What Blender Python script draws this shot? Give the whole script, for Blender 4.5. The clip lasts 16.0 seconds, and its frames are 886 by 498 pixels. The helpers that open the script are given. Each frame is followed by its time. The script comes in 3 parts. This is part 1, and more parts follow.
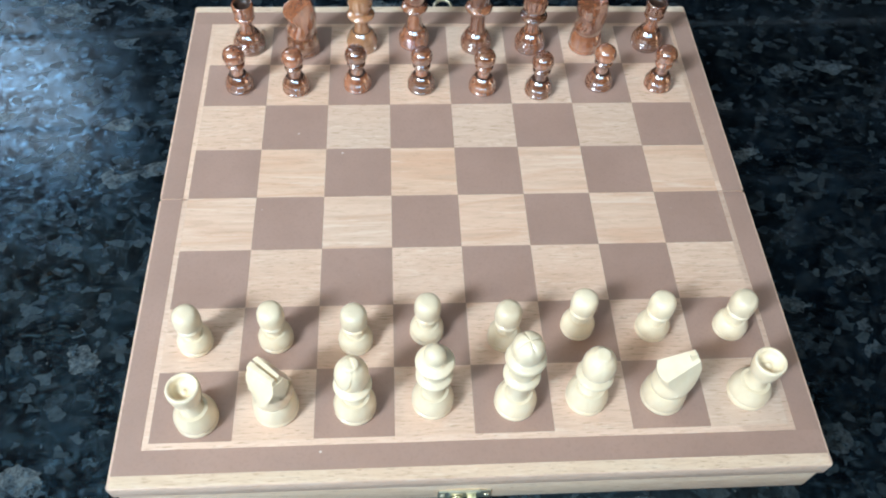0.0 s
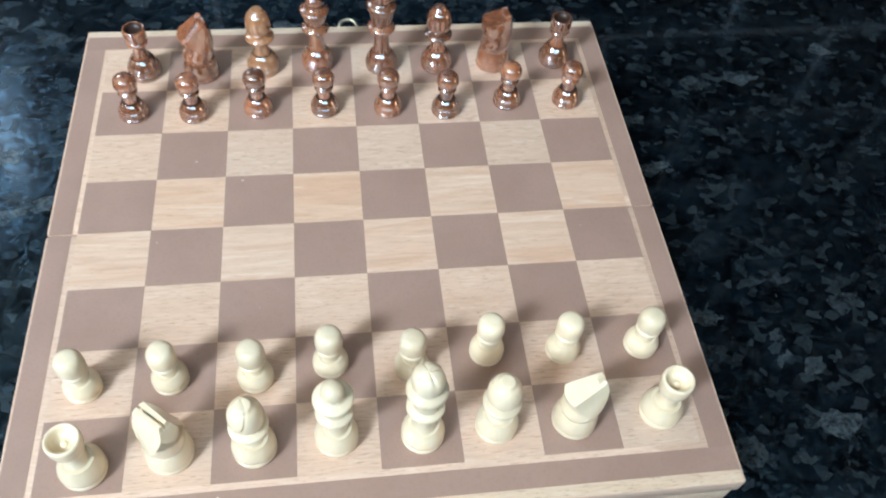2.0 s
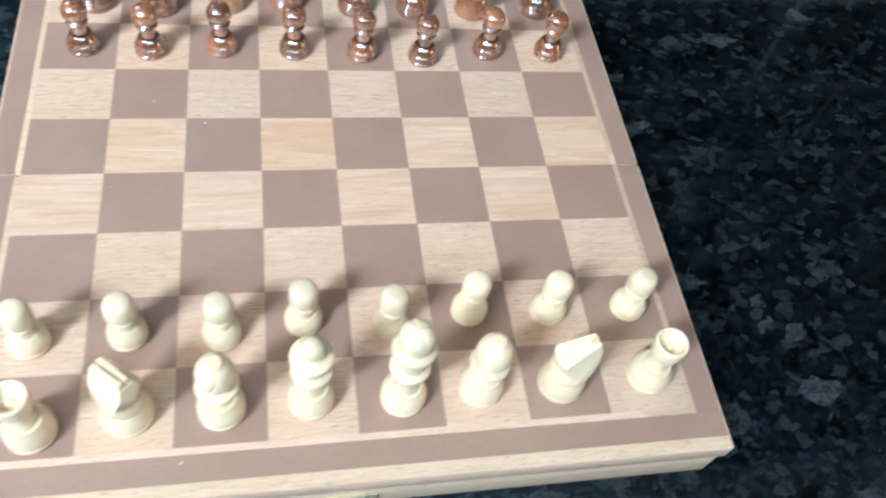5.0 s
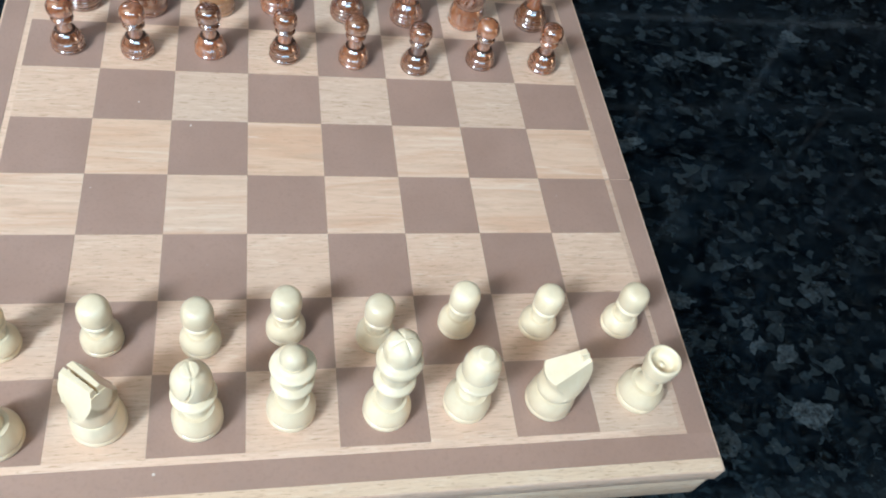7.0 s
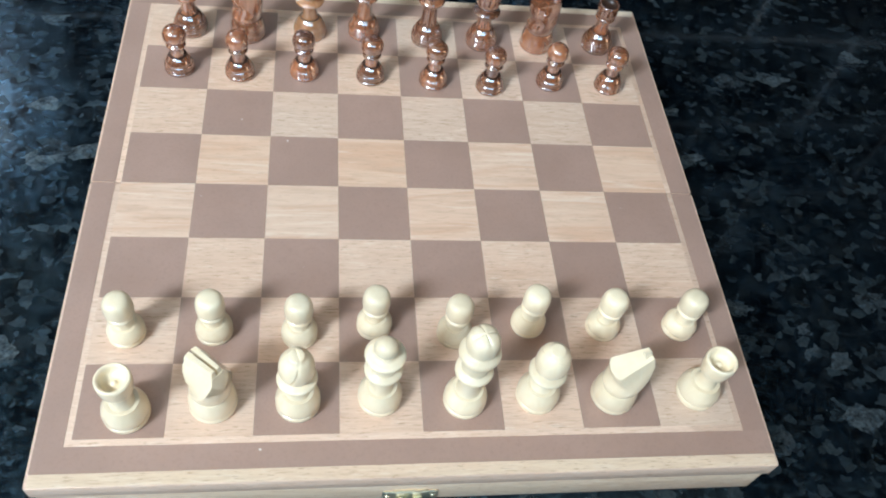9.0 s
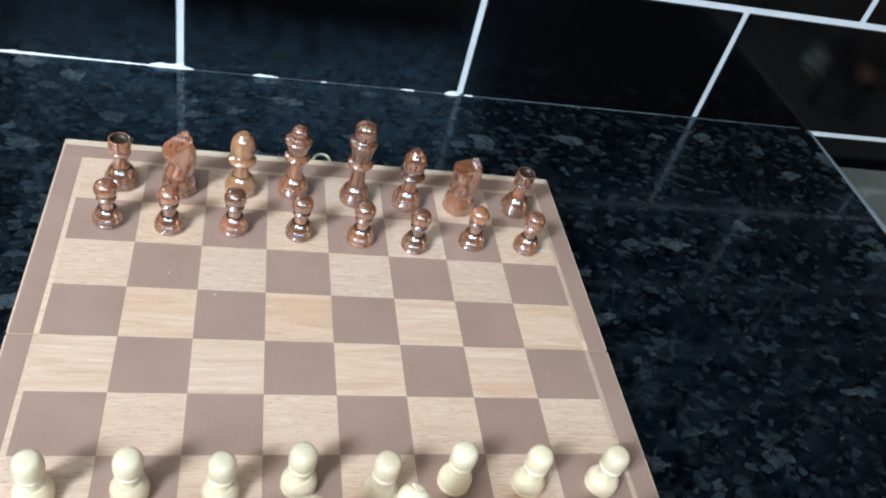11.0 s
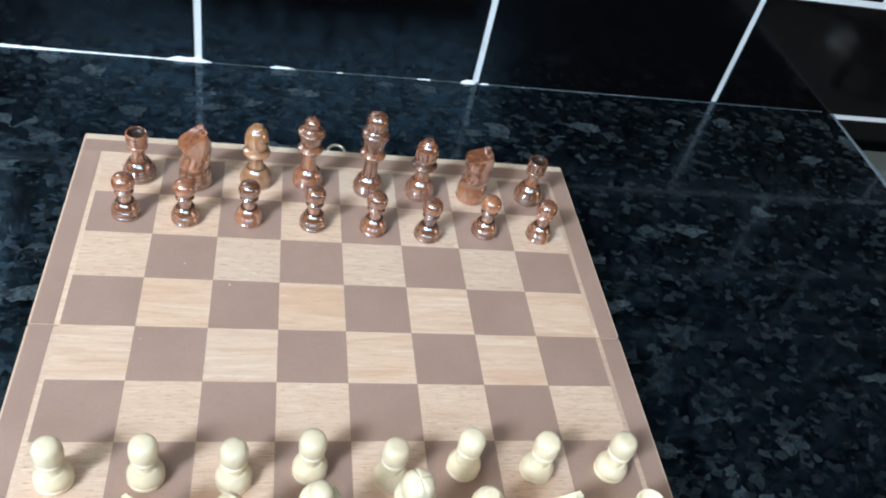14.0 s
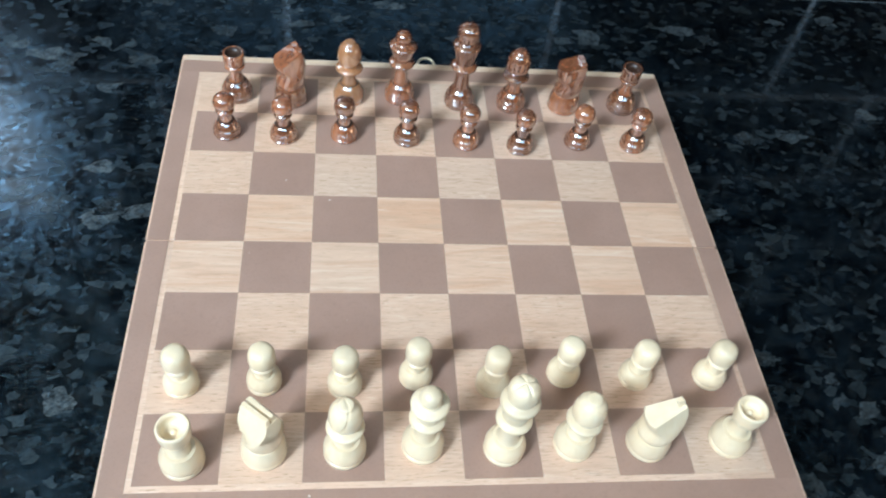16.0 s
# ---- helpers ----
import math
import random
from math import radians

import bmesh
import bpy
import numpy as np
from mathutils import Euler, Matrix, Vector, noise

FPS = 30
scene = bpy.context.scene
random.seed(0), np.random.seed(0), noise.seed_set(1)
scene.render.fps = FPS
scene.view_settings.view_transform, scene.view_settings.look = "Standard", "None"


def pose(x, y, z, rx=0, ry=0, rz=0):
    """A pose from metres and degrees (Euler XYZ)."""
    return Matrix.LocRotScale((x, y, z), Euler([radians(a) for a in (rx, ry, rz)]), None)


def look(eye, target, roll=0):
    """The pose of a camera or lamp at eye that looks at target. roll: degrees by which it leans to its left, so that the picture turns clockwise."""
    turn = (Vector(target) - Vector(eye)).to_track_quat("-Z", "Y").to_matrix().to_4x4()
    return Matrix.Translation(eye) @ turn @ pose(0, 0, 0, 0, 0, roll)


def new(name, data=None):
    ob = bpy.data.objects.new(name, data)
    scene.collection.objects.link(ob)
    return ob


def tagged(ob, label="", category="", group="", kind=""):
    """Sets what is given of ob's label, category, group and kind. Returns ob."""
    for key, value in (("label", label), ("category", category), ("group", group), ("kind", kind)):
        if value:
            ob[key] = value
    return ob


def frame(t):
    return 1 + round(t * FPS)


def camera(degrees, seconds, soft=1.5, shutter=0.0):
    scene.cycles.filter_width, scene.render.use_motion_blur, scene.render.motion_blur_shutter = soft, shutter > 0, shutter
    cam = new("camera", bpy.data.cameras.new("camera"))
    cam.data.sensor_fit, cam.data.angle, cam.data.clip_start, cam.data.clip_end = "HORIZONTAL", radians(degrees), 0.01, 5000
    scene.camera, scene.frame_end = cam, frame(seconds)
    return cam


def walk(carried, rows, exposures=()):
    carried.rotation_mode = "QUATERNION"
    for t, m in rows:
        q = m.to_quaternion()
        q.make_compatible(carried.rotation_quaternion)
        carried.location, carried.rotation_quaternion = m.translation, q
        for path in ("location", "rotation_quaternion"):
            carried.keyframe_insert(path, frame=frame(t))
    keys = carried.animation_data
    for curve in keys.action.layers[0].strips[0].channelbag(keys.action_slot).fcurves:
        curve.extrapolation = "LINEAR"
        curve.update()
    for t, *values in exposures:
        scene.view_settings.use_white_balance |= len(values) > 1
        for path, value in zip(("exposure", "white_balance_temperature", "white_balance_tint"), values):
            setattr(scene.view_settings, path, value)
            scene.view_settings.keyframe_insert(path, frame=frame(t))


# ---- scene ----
cam = camera(56.98, 16.0, soft=2.0, shutter=0.5)
PATH = [
    (0, (-0.03066, -0.24779, 0.34017), (0.02665, 0.31803, -0.48236), 3.704),
    (0.5, (-0.02657, -0.24097, 0.33907), (0.04304, 0.32261, -0.48406), 4.592),
    (1, (-0.01777, -0.23250, 0.33988), (0.07437, 0.33267, -0.47994), 6.139),
    (1.5, (-0.01045, -0.23650, 0.34438), (0.09474, 0.32536, -0.47614), 6.598),
    (2, (-0.01001, -0.23890, 0.33470), (0.11059, 0.33665, -0.47413), 6.410),
    (2.5, (-0.01147, -0.23199, 0.31005), (0.13285, 0.33704, -0.49950), 8.057),
    (3, (-0.01515, -0.23479, 0.32479), (0.16108, 0.33875, -0.47520), 10.806),
    (3.5, (-0.02401, -0.24502, 0.32627), (0.15556, 0.32183, -0.47775), 11.507),
    (4, (-0.03805, -0.24552, 0.31244), (0.14822, 0.30924, -0.49845), 12.466),
    (4.5, (-0.03936, -0.23982, 0.30685), (0.15024, 0.30081, -0.51277), 13.586),
    (5, (-0.02581, -0.23052, 0.31163), (0.16948, 0.30581, -0.50948), 14.521),
    (5.2, (-0.01415, -0.22465, 0.31109), (0.17955, 0.30925, -0.51196), 14.461),
    (7.5, (-0.02911, -0.22921, 0.30254), (0.18230, 0.33218, -0.49755), 17.202),
    (8, (-0.03182, -0.22920, 0.31040), (0.15879, 0.34150, -0.48833), 16.125),
    (8.5, (-0.03394, -0.24218, 0.31804), (0.12108, 0.33481, -0.48386), 13.492),
    (9, (-0.04020, -0.24794, 0.32522), (0.10744, 0.32528, -0.48077), 12.286),
    (9.5, (-0.04595, -0.24875, 0.32074), (0.12073, 0.34023, -0.47003), 13.134),
    (10, (-0.04499, -0.26724, 0.30754), (0.18873, 0.43516, -0.36477), 16.465),
    (10.2, (-0.04962, -0.25655, 0.31714), (0.19561, 0.44956, -0.34715), 16.971),
    (12.5, (-0.04507, -0.24931, 0.33703), (0.20242, 0.44599, -0.33774), 16.650),
    (13, (-0.03157, -0.25291, 0.33105), (0.20985, 0.44306, -0.34521), 16.408),
    (13.5, (-0.03944, -0.25532, 0.33700), (0.18908, 0.44147, -0.34290), 15.664),
    (14, (-0.04090, -0.25458, 0.33670), (0.17298, 0.44165, -0.34852), 14.649),
    (14.5, (-0.04405, -0.24833, 0.33842), (0.16810, 0.44261, -0.35266), 14.291),
    (15, (-0.04302, -0.25552, 0.33932), (0.16814, 0.43400, -0.35349), 14.304),
    (15.5, (-0.04956, -0.26118, 0.34126), (0.12035, 0.38978, -0.39859), 12.548),
    (16, (-0.05199, -0.25677, 0.33800), (0.07491, 0.36937, -0.43132), 9.604),
]
walk(cam, [(t, look(eye, target, roll)) for t, eye, target, roll in PATH], exposures=[(0.0, 0.06), (3.0, 0.05), (5.0, 0.20), (7.5, -0.06), (10.0, 0.04), (13.5, 0.11), (16.0, 0.01)])

# ---- light ----
world = bpy.data.worlds.new("daylight")
scene.world = world
world.use_nodes = True
wn = world.node_tree.nodes
sky = wn.new("ShaderNodeTexSky")
sky.sky_type, sky.sun_disc = "NISHITA", False
sky.sun_elevation, sky.sun_rotation = radians(32), radians(215)
wn["Background"].inputs["Strength"].default_value = 0.12
world.node_tree.links.new(sky.outputs["Color"], wn["Background"].inputs["Color"])


def window_light(name, m, wide, high, watts, colour):
    lamp = bpy.data.lights.new(name, "AREA")
    lamp.shape, lamp.size, lamp.size_y, lamp.energy, lamp.color = "RECTANGLE", wide, high, watts, colour
    ob = new(name, lamp)
    ob.matrix_world = m
    return ob


# daylight through the kitchen window behind, and a lamp in the glazed end door
WIN = (-1.57, -0.73, 0.98, 1.83)      # x0, x1, z0, z1 in the south wall
WIN2 = (-0.56, 0.66, 0.72, 1.08)      # the lower, wider one beside it; unseen, added for the bluish band
DOOR = (-1.02, -0.36, -0.86, 1.08)    # y0, y1, z0, z1 in the east wall
window_light("window_daylight", look((-1.17, -1.06, 1.41), (-1.17, 0.0, 1.41)), 0.56, 0.54, 124, (0.63, 0.79, 0.96))
# unseen side window, lit so that tiles and granite mirror a bluish band
window_light("side_window_daylight", look((0.05, -1.06, 0.90), (0.05, 0.0, 0.90)), 1.12, 0.30, 8.0, (0.40, 0.72, 1.0))
# orange fill added at the unseen door: warms shadows, glints on brown pieces
window_light("door_daylight", look((2.27, -0.69, 0.36), (0.0, -0.69, 0.36)), 0.26, 0.6, 4.2, (1.0, 0.60, 0.34))

# ---- materials ----


def material(name):
    m = bpy.data.materials.new(name)
    m.use_nodes = True
    t = m.node_tree
    return m, t, t.nodes["Principled BSDF"]


def node(t, kind, **inputs):
    n = t.nodes.new(kind)
    for key, value in inputs.items():
        n.inputs[key.replace("_", " ")].default_value = value
    return n


def ramp(t, source, *stops):
    r = t.nodes.new("ShaderNodeValToRGB")
    while len(r.color_ramp.elements) < len(stops):
        r.color_ramp.elements.new(0.5)
    for e, (at, c) in zip(r.color_ramp.elements, stops):
        e.position, e.color = at, (*c, 1) if len(c) == 3 else c
    t.links.new(source, r.inputs[0])
    return r.outputs[0]


def mix(t, a, b, factor, how="MIX"):
    n = t.nodes.new("ShaderNodeMix")
    n.data_type, n.blend_type = "RGBA", how
    for socket, value in ((n.inputs[0], factor), (n.inputs[6], a), (n.inputs[7], b)):
        if isinstance(value, bpy.types.NodeSocket):
            t.links.new(value, socket)
        else:
            socket.default_value = value if not isinstance(value, tuple) else (*value, 1)
    return n.outputs[2]


def coords(t, scale=(1, 1, 1), spread=0.0):
    """Object coordinates, stretched; spread: a different stretch of the pattern on each object."""
    c = t.nodes.new("ShaderNodeTexCoord").outputs["Object"]
    m = t.nodes.new("ShaderNodeMapping")
    m.inputs["Scale"].default_value = scale
    t.links.new(c, m.inputs["Vector"])
    if spread:
        info = t.nodes.new("ShaderNodeObjectInfo")
        mul = t.nodes.new("ShaderNodeMath")
        mul.operation = "MULTIPLY"
        mul.inputs[1].default_value = spread
        t.links.new(info.outputs["Random"], mul.inputs[0])
        t.links.new(mul.outputs[0], m.inputs["Location"])
    return m.outputs[0]


def noise_tex(t, vector, scale, detail=4.0, rough=0.55, warp=0.0):
    n = node(t, "ShaderNodeTexNoise", Scale=scale, Detail=detail, Roughness=rough, Distortion=warp)
    t.links.new(vector, n.inputs["Vector"])
    return n.outputs["Fac"]


def bump(t, b, height, strength, distance):
    n = node(t, "ShaderNodeBump", Strength=strength, Distance=distance)
    t.links.new(height, n.inputs["Height"])
    t.links.new(n.outputs[0], b.inputs["Normal"])


def granite():
    """Blue pearl worktop: black ground with grey-blue mineral flakes of several sizes under a polish."""
    m, t, b = material("granite")
    base = coords(t)
    warp = node(t, "ShaderNodeTexNoise", Scale=210.0, Detail=3.0)
    t.links.new(base, warp.inputs["Vector"])
    warped = t.nodes.new("ShaderNodeVectorMath")
    warped.operation = "MULTIPLY_ADD"
    t.links.new(warp.outputs["Color"], warped.inputs[0])
    warped.inputs[1].default_value = (0.0065, 0.005, 0.0)
    t.links.new(base, warped.inputs[2])
    at = warped.outputs[0]

    def flakes(scale, stretch, *stops):
        """Shards of uneven brightness, one shade to a cell."""
        mp = t.nodes.new("ShaderNodeMapping")
        mp.inputs["Scale"].default_value = stretch
        t.links.new(at, mp.inputs["Vector"])
        v = node(t, "ShaderNodeTexVoronoi", Scale=scale)
        t.links.new(mp.outputs[0], v.inputs["Vector"])
        s = t.nodes.new("ShaderNodeSeparateColor")
        t.links.new(v.outputs["Color"], s.inputs[0])
        return ramp(t, s.outputs[0], *[(p, (g, g, g)) for p, g in stops])

    cloud = noise_tex(t, base, 60.0, 8.0, 0.68, 0.5)
    dust = noise_tex(t, base, 520.0, 4.0, 0.65)
    c = ramp(t, cloud, (0.36, (0.0018, 0.0034, 0.0048)), (0.52, (0.006, 0.011, 0.0145)), (0.72, (0.022, 0.036, 0.045)))
    small = flakes(400.0, (1, 1.2, 1), (0.60, 0.0), (0.86, 0.4), (1.0, 0.9))
    middle = flakes(215.0, (0.9, 1.15, 1), (0.70, 0.0), (0.88, 0.22), (1.0, 0.9))
    large = flakes(82.0, (0.8, 1.25, 1), (0.925, 0.0), (0.955, 0.45), (1.0, 1.0))
    ragged = ramp(t, noise_tex(t, base, 170.0, 6.0, 0.7, 0.4), (0.40, (0.1,) * 3), (0.58, (1, 1, 1)))
    large = mix(t, large, ragged, 1.0, "MULTIPLY")
    c = mix(t, c, (0.20, 0.25, 0.30), 1.0, "MULTIPLY")
    c = mix(t, c, (0.0105, 0.0125, 0.0120), small)
    c = mix(t, c, (0.058, 0.071, 0.072), middle)
    c = mix(t, c, (0.17, 0.21, 0.225), large)
    c = mix(t, c, (0.012, 0.011, 0.008), ramp(t, noise_tex(t, at, 160.0, 3.0), (0.62, (0, 0, 0)), (0.74, (0.8,) * 3)))
    c = mix(t, c, (0.001, 0.0015, 0.002), ramp(t, dust, (0.47, (0, 0, 0)), (0.68, (0.85,) * 3)))
    c = mix(t, c, (0.2, 0.23, 0.23), ramp(t, noise_tex(t, base, 900.0, 1.0), (0.76, (0, 0, 0)), (0.79, (1, 1, 1))))
    t.links.new(c, b.inputs["Base Color"])
    # the flakes shine through the polish
    shine = mix(t, ramp(t, cloud, (0.42, (0.03,) * 3), (0.62, (0.36,) * 3)), (1.0, 1.0, 1.0), mix(t, small, (1, 1, 1), middle, "ADD"))
    t.links.new(shine, b.inputs["Specular IOR Level"])
    # the larger flakes are cleavage faces that throw light back softly
    facets = mix(t, middle, large, 1.0, "ADD")
    t.links.new(ramp(t, facets, (0.05, (0.0,) * 3), (0.5, (0.60,) * 3)), b.inputs["Metallic"])
    polish = ramp(t, noise_tex(t, base, 90.0), (0.3, (0.15,) * 3), (0.7, (0.26,) * 3))
    t.links.new(mix(t, polish, (0.48, 0.48, 0.48), ramp(t, facets, (0.05, (0.0,) * 3), (0.4, (0.9,) * 3))), b.inputs["Roughness"])
    b.inputs["IOR"].default_value = 1.85
    b.inputs["Specular Tint"].default_value = (0.28, 0.66, 1.0, 1.0)   # the pearl sheen of the stone
    b.inputs["Coat Weight"].default_value = 0.29
    b.inputs["Coat Roughness"].default_value = 0.065
    b.inputs["Coat IOR"].default_value = 1.45
    bump(t, b, noise_tex(t, base, 260.0, 2.0), 0.05, 0.0004)
    return m


def beech(name, light=(0.74, 0.52, 0.375), dark=(0.69, 0.465, 0.325), gloss=0.38, along=(1, 1, 1), spread=7.0, figure=0.0):
    """Varnished beech: soft bands along the grain and short dark pores; figure: how far the bands wander."""
    m, t, b = material(name)
    c = coords(t, along, spread)

    def stretched(sx, sy):
        mp = t.nodes.new("ShaderNodeMapping")
        mp.inputs["Scale"].default_value = (sx, sy, sy)
        mp.inputs["Rotation"].default_value = (0, 0, radians(9 * figure))
        t.links.new(c, mp.inputs["Vector"])
        return mp.outputs[0]

    bands = noise_tex(t, stretched(14, 150 - 50 * figure), 1.0, 4.0, 0.6, 0.9)
    col = ramp(t, bands, (0.30, dark), (0.47, tuple((a + 2 * d) / 3 for a, d in zip(dark, light))), (0.66, light))
    broad = noise_tex(t, stretched(6, 42), 1.0, 2.0)
    col = mix(t, col, (0.76, 0.50, 0.345), ramp(t, broad, (0.48, (0, 0, 0)), (0.75, (0.55,) * 3)))
    if figure:
        flame = noise_tex(t, stretched(7, 75), 1.0, 1.0, 0.4, 0.7)
        col = mix(t, col, (0.66, 0.38, 0.235), ramp(t, flame, (0.46, (0, 0, 0)), (0.53, (0.55 * figure,) * 3), (0.62, (0, 0, 0))))
    info = t.nodes.new("ShaderNodeObjectInfo")
    tone = ramp(t, info.outputs["Random"], (0.0, (0.90, 0.94, 0.97)), (0.35, (1.03, 1.03, 1.05)), (0.7, (1.0, 0.95, 0.91)), (1.0, (1.05, 1.07, 1.10)))
    col = mix(t, col, tone, 0.8, "MULTIPLY")
    waves = noise_tex(t, stretched(55 - 25 * figure, 520 - 150 * figure), 1.0, 3.0, 0.6, 1.6 - 0.8 * figure)
    col = mix(t, col, (0.52, 0.33, 0.22), ramp(t, waves, (0.50, (0, 0, 0)), (0.66, (0.30,) * 3)))
    col = mix(t, col, (0.84, 0.70, 0.56), ramp(t, waves, (0.30, (0.5,) * 3), (0.44, (0, 0, 0))))
    pores = noise_tex(t, stretched(170, 1500), 1.0, 2.0, 0.7)
    col = mix(t, col, (0.42, 0.235, 0.13), ramp(t, pores, (0.57, (0, 0, 0)), (0.71, (0.75 - 0.4 * figure,) * 3)))
    t.links.new(col, b.inputs["Base Color"])
    t.links.new(ramp(t, pores, (0.4, (gloss,) * 3), (0.75, (gloss + 0.2,) * 3)), b.inputs["Roughness"])
    bump(t, b, pores, 0.12, 0.0002)
    return m


def brown_print():
    """Brown ink printed over the veneer, satin, a few pale specks and scuffs."""
    m, t, b = material("brown_print")
    c = coords(t, (1, 1, 1), 5.0)
    col = ramp(t, noise_tex(t, c, 24.0, 4.0, 0.6), (0.3, (0.376, 0.232, 0.172)), (0.7, (0.432, 0.270, 0.203)))
    col = mix(t, col, (0.30, 0.18, 0.135), ramp(t, noise_tex(t, c, 800.0, 2.0), (0.5, (0, 0, 0)), (0.8, (0.4,) * 3)))
    col = mix(t, col, (0.75, 0.68, 0.6), ramp(t, noise_tex(t, c, 330.0, 1.0, 0.4), (0.835, (0, 0, 0)), (0.855, (0.9,) * 3)))
    t.links.new(col, b.inputs["Base Color"])
    t.links.new(ramp(t, noise_tex(t, c, 60.0, 3.0), (0.3, (0.38,) * 3), (0.7, (0.48,) * 3)), b.inputs["Roughness"])
    b.inputs["Specular IOR Level"].default_value = 0.9
    bump(t, b, noise_tex(t, c, 700.0, 2.0), 0.04, 0.0002)
    return m


def turned_wood(name, light, dark, streak, gloss, coat, level, spread):
    """Turned and lacquered wood with upright grain that differs from piece to piece."""
    m, t, b = material(name)
    c = coords(t, (1, 1, 0.22), 9.0)
    grain = noise_tex(t, c, 260.0, 5.0, 0.65, 0.6)
    broad = noise_tex(t, c, 75.0, 3.0, 0.6, 0.8)
    col = ramp(t, grain, (0.32, dark), (0.68, light))
    col = mix(t, col, streak, ramp(t, broad, (0.48, (0, 0, 0)), (0.78, (0.5,) * 3)))
    info = t.nodes.new("ShaderNodeObjectInfo")
    shade = ramp(t, info.outputs["Random"], (0.0, (1 - spread,) * 3), (1.0, (1 + spread,) * 3))
    col = mix(t, col, shade, 1.0, "MULTIPLY")
    t.links.new(col, b.inputs["Base Color"])
    b.inputs["Roughness"].default_value = gloss
    b.inputs["Coat Weight"].default_value = coat
    b.inputs["Coat Roughness"].default_value = 0.03
    b.inputs["Specular IOR Level"].default_value = level
    b.inputs["Coat IOR"].default_value = 1.6 if coat < 1 else 2.7
    bump(t, b, grain, 0.04, 0.0002)
    return m


def plain(name, a, c, rough, scale=18.0, metal=0.0, relief=0.05, grain=220.0, depth=0.0004):
    m, t, b = material(name)
    at = coords(t)
    t.links.new(ramp(t, noise_tex(t, at, scale, 5.0, 0.6), (0.32, a), (0.68, c)), b.inputs["Base Color"])
    fine = noise_tex(t, at, grain, 3.0)
    t.links.new(ramp(t, fine, (0.3, (rough * 0.8,) * 3), (0.7, (min(1.0, rough * 1.25),) * 3)), b.inputs["Roughness"])
    b.inputs["Metallic"].default_value = metal
    bump(t, b, fine, relief, depth)
    return m


GRANITE = granite()
VENEER = beech("beech_veneer")
FIGURED = beech("figured_beech_veneer", (0.76, 0.53, 0.375), (0.70, 0.46, 0.315), figure=1.0)
RAIL = beech("beech_rail", (0.78, 0.61, 0.44), (0.71, 0.53, 0.36), 0.34)
PRINT = brown_print()
CREAM = turned_wood("cream_boxwood", (0.88, 0.73, 0.505), (0.84, 0.67, 0.435), (0.89, 0.765, 0.56), 0.33, 0.5, 0.5, 0.10)
BROWN = turned_wood("red_brown_wood", (0.31, 0.105, 0.043), (0.135, 0.043, 0.021), (0.47, 0.185, 0.074), 0.22, 1.0, 1.0, 0.50)
HONEY = turned_wood("honey_brown_wood", (0.56, 0.27, 0.12), (0.36, 0.145, 0.06), (0.64, 0.35, 0.17), 0.22, 1.0, 1.0, 0.15)
GROOVE = plain("dark_groove", (0.02, 0.010, 0.007), (0.05, 0.022, 0.012), 0.4)
BRASS = plain("brass", (0.90, 0.82, 0.60), (0.95, 0.89, 0.70), 0.42, metal=1.0)
TILE = plain("black_glaze", (0.0012, 0.0012, 0.0015), (0.002, 0.002, 0.0025), 0.12, scale=6.0, relief=0.25, grain=24.0, depth=0.0006)
TILE.node_tree.nodes["Principled BSDF"].inputs["Specular IOR Level"].default_value = 0.65
GROUT = plain("white_grout", (0.68, 0.68, 0.67), (0.82, 0.82, 0.81), 0.85, scale=30.0, relief=0.5, grain=500.0)
SEALANT = plain("white_sealant", (0.74, 0.75, 0.75), (0.86, 0.86, 0.85), 0.45, relief=0.3)
PAINT = plain("wall_paint", (0.24, 0.14, 0.075), (0.27, 0.16, 0.085), 0.8)
CEILING = plain("ceiling_paint", (0.30, 0.22, 0.14), (0.33, 0.245, 0.16), 0.9)
FLOOR = plain("floor_vinyl", (0.16, 0.13, 0.11), (0.22, 0.18, 0.15), 0.5)
EDGING = plain("edge_line_grey", (0.13, 0.16, 0.18), (0.22, 0.26, 0.28), 0.4)
OLD_SEAL = plain("old_sealant", (0.03, 0.042, 0.05), (0.10, 0.125, 0.14), 0.5, scale=90.0)
FRAME = plain("white_plastic", (0.76, 0.77, 0.78), (0.82, 0.83, 0.84), 0.35)
STEEL = plain("brushed_steel", (0.50, 0.50, 0.48), (0.60, 0.60, 0.58), 0.28, metal=1.0)
ENAMEL = plain("grey_enamel", (0.10, 0.10, 0.085), (0.13, 0.13, 0.11), 0.10)
IRON = plain("black_iron", (0.012, 0.012, 0.013), (0.02, 0.02, 0.022), 0.45)
CARCASS = plain("cabinet_board", (0.50, 0.48, 0.44), (0.56, 0.54, 0.50), 0.5)


def glass():
    m, t, b = material("window_glass")
    b.inputs["Transmission Weight"].default_value = 1.0
    b.inputs["Roughness"].default_value = 0.0
    b.inputs["IOR"].default_value = 1.45
    return m


GLASS = glass()

